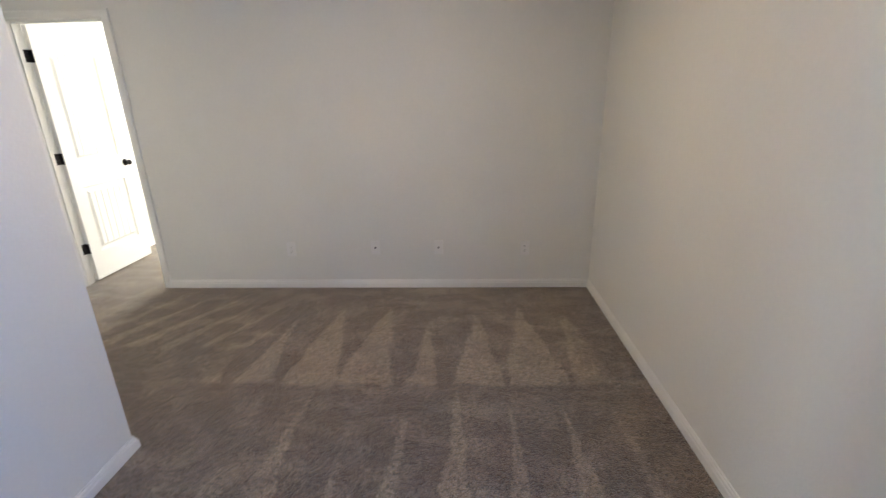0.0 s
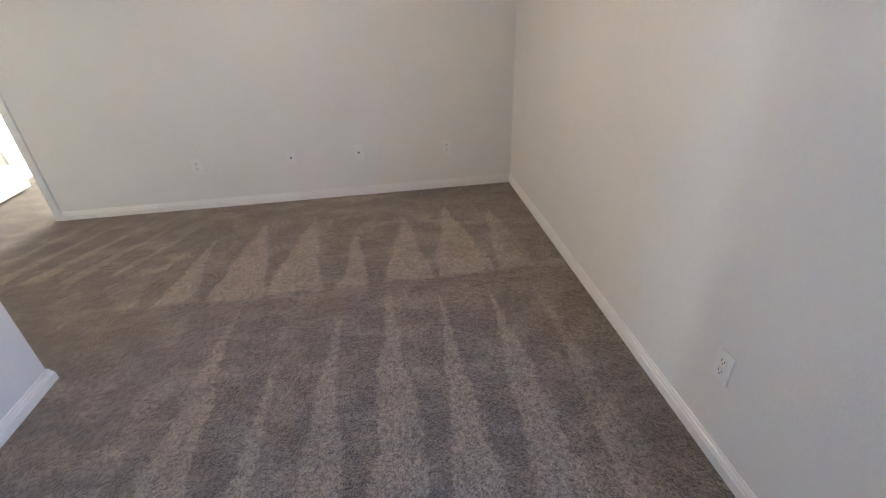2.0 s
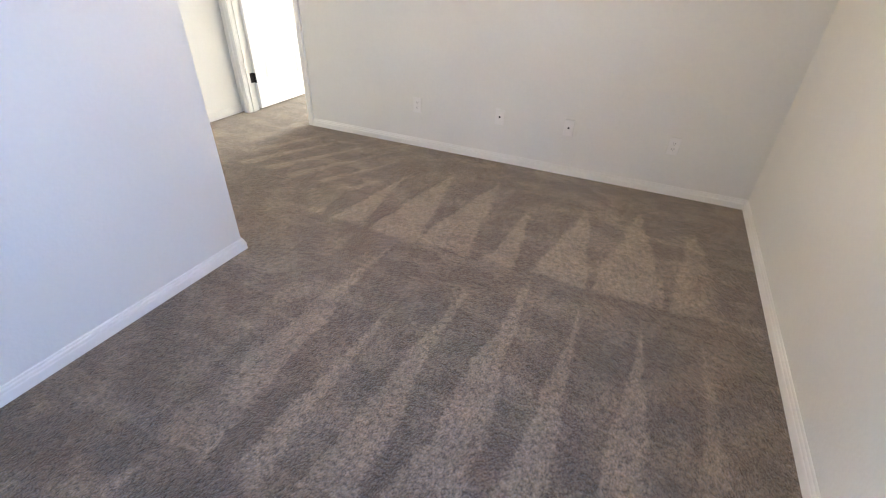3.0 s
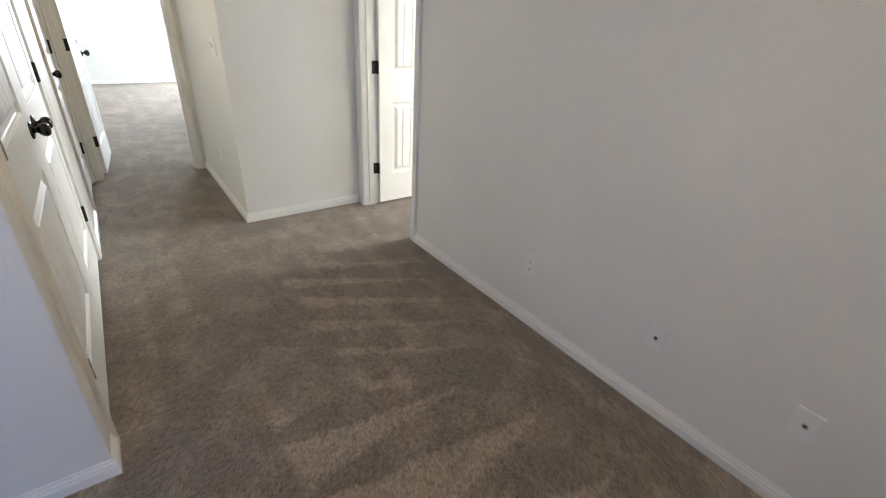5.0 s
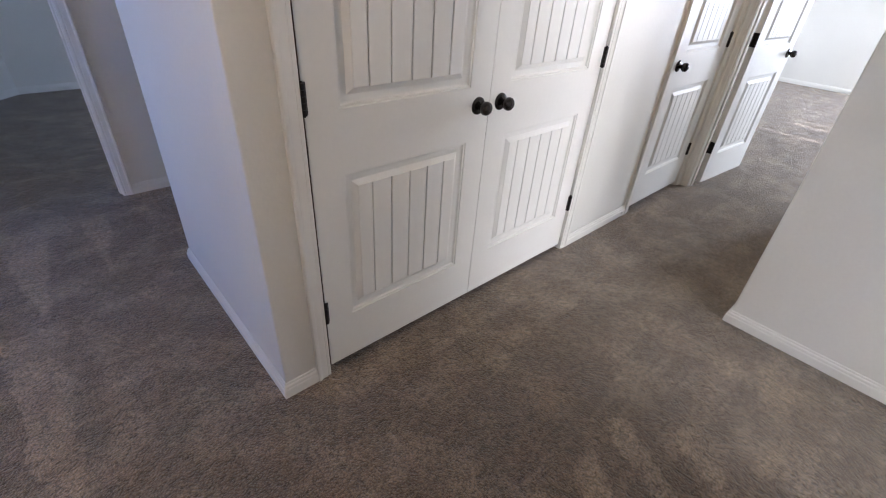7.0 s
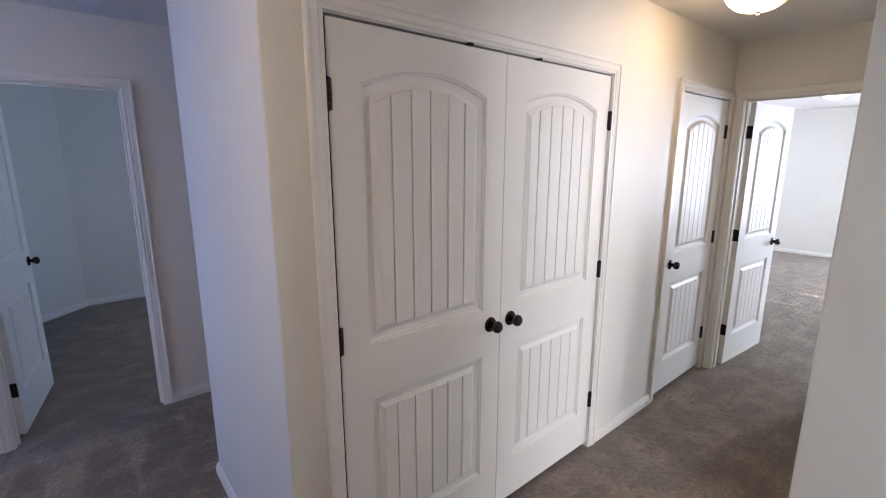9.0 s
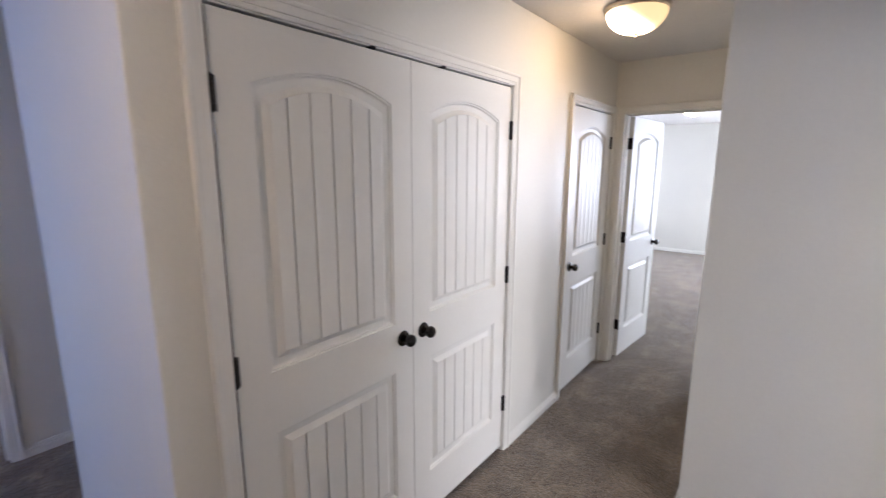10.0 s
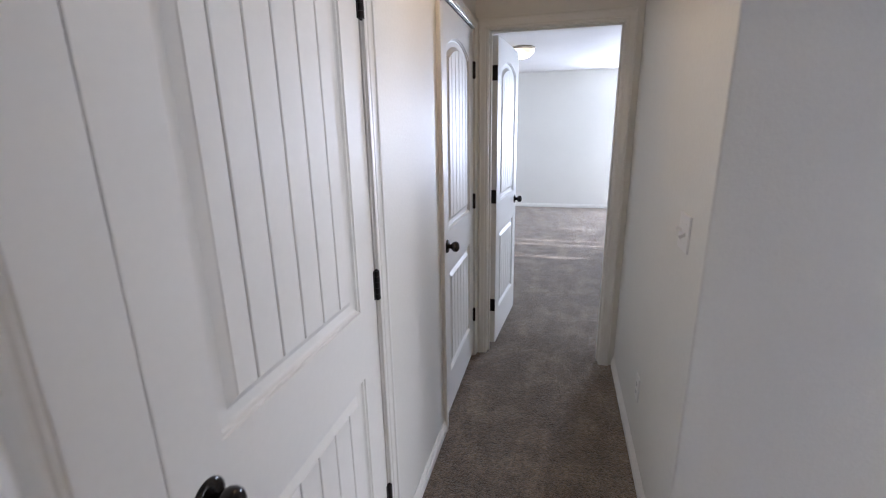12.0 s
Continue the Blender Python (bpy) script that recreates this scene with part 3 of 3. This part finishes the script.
def screw(root, x, z):
    bm = lathe(bmesh.new(), [(0.0032, 0), (0.003, 0.0012), (0, 0.0016)], pose(x, -0.0064, z, 90), 10)
    part("screw", bm, M_PLATE, root)


def outlet(m, label):
    """Duplex socket on a wall that looks along -y."""
    root = empty("outlet")
    part("cover_plate", plate_base(), M_PLATE, root)
    for z in (0.0195, -0.0195):
        bm = box(bmesh.new(), -0.0165, 0.0165, -0.0085, -0.004, z - 0.0135, z + 0.0135, 0.002)
        face = part("receptacle", bm, M_PLATE, root)
        # slots are dark pieces on the face, for the shade inside the holes
        for x, hh in ((-0.0064, 0.0045), (0.0064, 0.0036)):
            part("slot", box(bmesh.new(), x - 0.0011, x + 0.0011, -0.0089, -0.0082, z + 0.001 - hh, z + 0.003 + hh), M_SLOT, face)
        part("slot", lathe(bmesh.new(), [(0.0026, 0), (0.0026, 0.0006), (0, 0.0006)], pose(0, -0.0083, z - 0.0085, 90), 10), M_SLOT, face)
    screw(root, 0, 0)
    root.matrix_world = m
    return tagged(root, label, "outlet", "wall outlets")


def jack(m, label):
    root = empty("cable_jack")
    part("cover_plate", plate_base(), M_PLATE, root)
    bm = lathe(bmesh.new(), [(0.0075, 0), (0.0075, 0.003), (0.0048, 0.003), (0.0048, 0.010), (0.003, 0.010), (0.003, 0.006), (0, 0.006)], pose(0, -0.005, 0, 90), 12)
    part("connector", bm, M_SLOT, root, "small dark metal connector")
    screw(root, 0, 0.0415)
    screw(root, 0, -0.0415)
    root.matrix_world = m
    return tagged(root, label, "wall jack", "wall jacks")


outlet(pose(0.099, NORTH, 0.335), "white duplex outlet plate low on the loft wall")
jack(pose(0.788, NORTH, 0.345), "white cable jack plate low on the loft wall")
jack(pose(1.297, NORTH, 0.345), "white cable jack plate low on the loft wall")
outlet(pose(1.982, NORTH, 0.335), "white duplex outlet plate near the loft's corner")
outlet(pose(EAST, -0.700, 0.343, 0, 0, -90), "white duplex outlet plate low on the side wall")
outlet(pose(-2.50, HALL, 0.350), "white duplex outlet plate low on the hall wall")

# two-gang toggle switch
root = empty("light_switch")
part("cover_plate", plate_base(0.116, 0.115), M_PLATE, root)
for x, up in ((-0.023, 1), (0.023, -1)):
    bm = box(bmesh.new(), -0.0050, 0.0050, -0.024, 0, -0.0055, 0.0055, 0.001)
    bmesh.ops.transform(bm, matrix=pose(x, -0.003, 0, -28 * up), verts=bm.verts)
    part("toggle", bm, M_PLATE, root)
    screw(root, x, 0.030)
    screw(root, x, -0.030)
root.matrix_world = pose(-2.062, HALL, 1.182)
tagged(root, "white two-gang toggle light switch on the hall wall", "light switch")

# door stop socket on the skirting
root = empty("door_stop")
part("base", lathe(bmesh.new(), [(0.012, 0), (0.012, 0.002), (0.009, 0.005), (0.0045, 0.006), (0.0045, 0.002), (0, 0.002)], None, 16), M_PLATE, root, smooth=True)
# dark plug stands in for the shaded hole in the base
part("screw", lathe(bmesh.new(), [(0.004, 0.002), (0.004, 0.0045), (0, 0.005)], None, 10), M_HINGE, root, "dark plug for the shaded centre hole")
root.matrix_world = pose(-2.40, 0.0138, 0.028, -90)
tagged(root, "small white door stop base screwed to the baseboard", "door stop")


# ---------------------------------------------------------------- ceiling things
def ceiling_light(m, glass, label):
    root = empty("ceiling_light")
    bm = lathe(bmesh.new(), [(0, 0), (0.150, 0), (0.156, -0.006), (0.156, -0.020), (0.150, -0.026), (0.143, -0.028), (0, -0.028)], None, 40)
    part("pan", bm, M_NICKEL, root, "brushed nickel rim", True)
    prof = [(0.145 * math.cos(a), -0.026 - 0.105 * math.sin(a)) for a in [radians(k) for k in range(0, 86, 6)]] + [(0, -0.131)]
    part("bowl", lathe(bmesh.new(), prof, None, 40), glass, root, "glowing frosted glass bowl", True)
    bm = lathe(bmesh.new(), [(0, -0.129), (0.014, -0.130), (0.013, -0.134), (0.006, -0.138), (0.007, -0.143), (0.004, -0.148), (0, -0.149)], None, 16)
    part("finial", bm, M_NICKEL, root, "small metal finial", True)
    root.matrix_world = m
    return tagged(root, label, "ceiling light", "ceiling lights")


ceiling_light(pose(-2.12, 0.46, CEIL), M_GLOBE, "lit dome ceiling light with warm frosted glass in the hall")
# unseen loft lamp, added to account for the warm light on the walls
ceiling_light(pose(0.90, 0.62, CEIL), M_GLOBE_ADDED, "unseen lit dome ceiling light with warm frosted glass, assumed in the loft")
ceiling_light(pose(-6.5, 0.0, CEIL), M_GLOBE_FAR, "lit white dome ceiling light in the room past the hall")

root = empty("smoke_detector")
part("base", lathe(bmesh.new(), [(0, 0), (0.070, 0), (0.070, -0.010), (0.066, -0.014), (0, -0.014)], None, 32), M_PLATE, root, smooth=True)
part("cover", lathe(bmesh.new(), [(0.062, -0.013), (0.062, -0.028), (0.055, -0.036), (0.030, -0.040), (0, -0.040)], None, 32), M_PLATE, root, smooth=True)
part("test_button", lathe(bmesh.new(), [(0.010, -0.036), (0.010, -0.0415), (0, -0.042)], pose(0.028, 0.0, 0), 16), M_PLATE, root)
root.matrix_world = pose(0.24, -1.69, CEIL)
tagged(root, "round white smoke detector on the ceiling", "smoke detector")

root = empty("ceiling_vent")
bm = bmesh.new()
for x0, x1, y0, y1 in ((-0.18, 0.18, -0.10, -0.078), (-0.18, 0.18, 0.078, 0.10), (-0.18, -0.158, -0.078, 0.078), (0.158, 0.18, -0.078, 0.078)):
    box(bm, x0, x1, y0, y1, -0.008, 0, 0.002)
part("frame", bm, M_PLATE, root)
# dark sheet on the ceiling in place of the unlit duct
part("duct_shade", box(bmesh.new(), -0.158, 0.158, -0.078, 0.078, -0.001, 0), M_SLOT, root)
for k in range(8):
    bm = box(bmesh.new(), -0.158, 0.158, -0.010, 0.010, -0.0008, 0.0008)
    bmesh.ops.transform(bm, matrix=pose(0, -0.0665 + k * 0.019, -0.006, 35 if k < 4 else -35), verts=bm.verts)
    part("slat", bm, M_PLATE, root)
root.matrix_world = pose(-0.78, 1.38, CEIL)
tagged(root, "white metal ceiling air register with angled slats", "air vent")


# ---------------------------------------------------------------- windows
def window(name, w, axis, face, out):
    """A vinyl window in an opening of the wall; out: the way outdoors along the other axis."""
    root = empty(name)
    structure(root, "white vinyl window", "window")
    c, half, z0, z1 = w

    def bx(u0, u1, d0, d1, za, zb, bevel=0.0):
        d0, d1 = sorted((face + out * d0, face + out * d1))
        bm = bmesh.new()
        return box(bm, u0, u1, d0, d1, za, zb, bevel) if axis == "x" else box(bm, d0, d1, u0, u1, za, zb, bevel)

    f = 0.05
    for u0, u1, za, zb in ((c - half, c - half + f, z0, z1), (c + half - f, c + half, z0, z1), (c - half + f, c + half - f, z0, z0 + f), (c - half + f, c + half - f, z1 - f, z1)):
        part("window_frame", bx(u0, u1, 0.03, 0.09, za, zb, 0.003), M_VINYL, root)
    part("mullion", bx(c - 0.02, c + 0.02, 0.035, 0.085, z0 + f, z1 - f, 0.003), M_VINYL, root)
    for u0, u1 in ((c - half + f, c - 0.02), (c + 0.02, c + half - f)):
        pane = part("pane", bx(u0, u1, 0.058, 0.062, z0 + f, z1 - f), M_GLASS, root)
        pane.visible_shadow = False
    part("window_sill", bx(c - half - 0.02, c + half + 0.02, -0.03, 0.03, z0 - 0.02, z0 - 0.0005, 0.003), M_TRIM, root)
    return root


window("window_1", LOFT_WIN, "y", EAST, 1)
window("window_2", E_WIN, "x", E_NORTH, 1)
window("window_3", F_WIN, "y", FAR, -1)
# made-up window round the fill light
window("fill_window_5", F2_FILL_WIN, "x", F_SOUTH, -1)
# closed blinds, with a few slats that do not quite meet
root = empty("window_blinds")
z, gaps = F_WIN[3] - 0.04, (5, 11, 13, 21)
part("headrail", box(bmesh.new(), FAR - 0.029, FAR - 0.006, F_WIN[0] - F_WIN[1] + 0.01, F_WIN[0] + F_WIN[1] - 0.01, z, z + 0.039, 0.002), M_VINYL, root)
for k in range(25):
    drop = 0.048 + (0.023 if k in gaps else 0)
    z -= drop
    bm = box(bmesh.new(), -0.001, 0.001, F_WIN[0] - F_WIN[1] + 0.012, F_WIN[0] + F_WIN[1] - 0.012, -0.0265, 0.0265)
    bmesh.ops.transform(bm, matrix=pose(FAR - 0.018, 0, z + 0.026, 0, 8), verts=bm.verts)
    part("slat", bm, M_VINYL, root)
part("bottom_rail", box(bmesh.new(), FAR - 0.028, FAR - 0.008, F_WIN[0] - F_WIN[1] + 0.012, F_WIN[0] + F_WIN[1] - 0.012, F_WIN[2] + 0.004, F_WIN[2] + 0.034, 0.002), M_VINYL, root)
tagged(root, "closed white horizontal slatted blinds in the window", "blinds")
window("window_4", G_WIN, "y", G_WEST, -1)

# ground outdoors
bm = bmesh.new()
box(bm, -400, 400, -400, 400, -3.2, -3.0)
structure(part("ground", bm, material("dry_ground", (0.16, 0.14, 0.10), 0.9, 0, (0.2, 0.2))), "dry ground outside far below the windows", "ground")
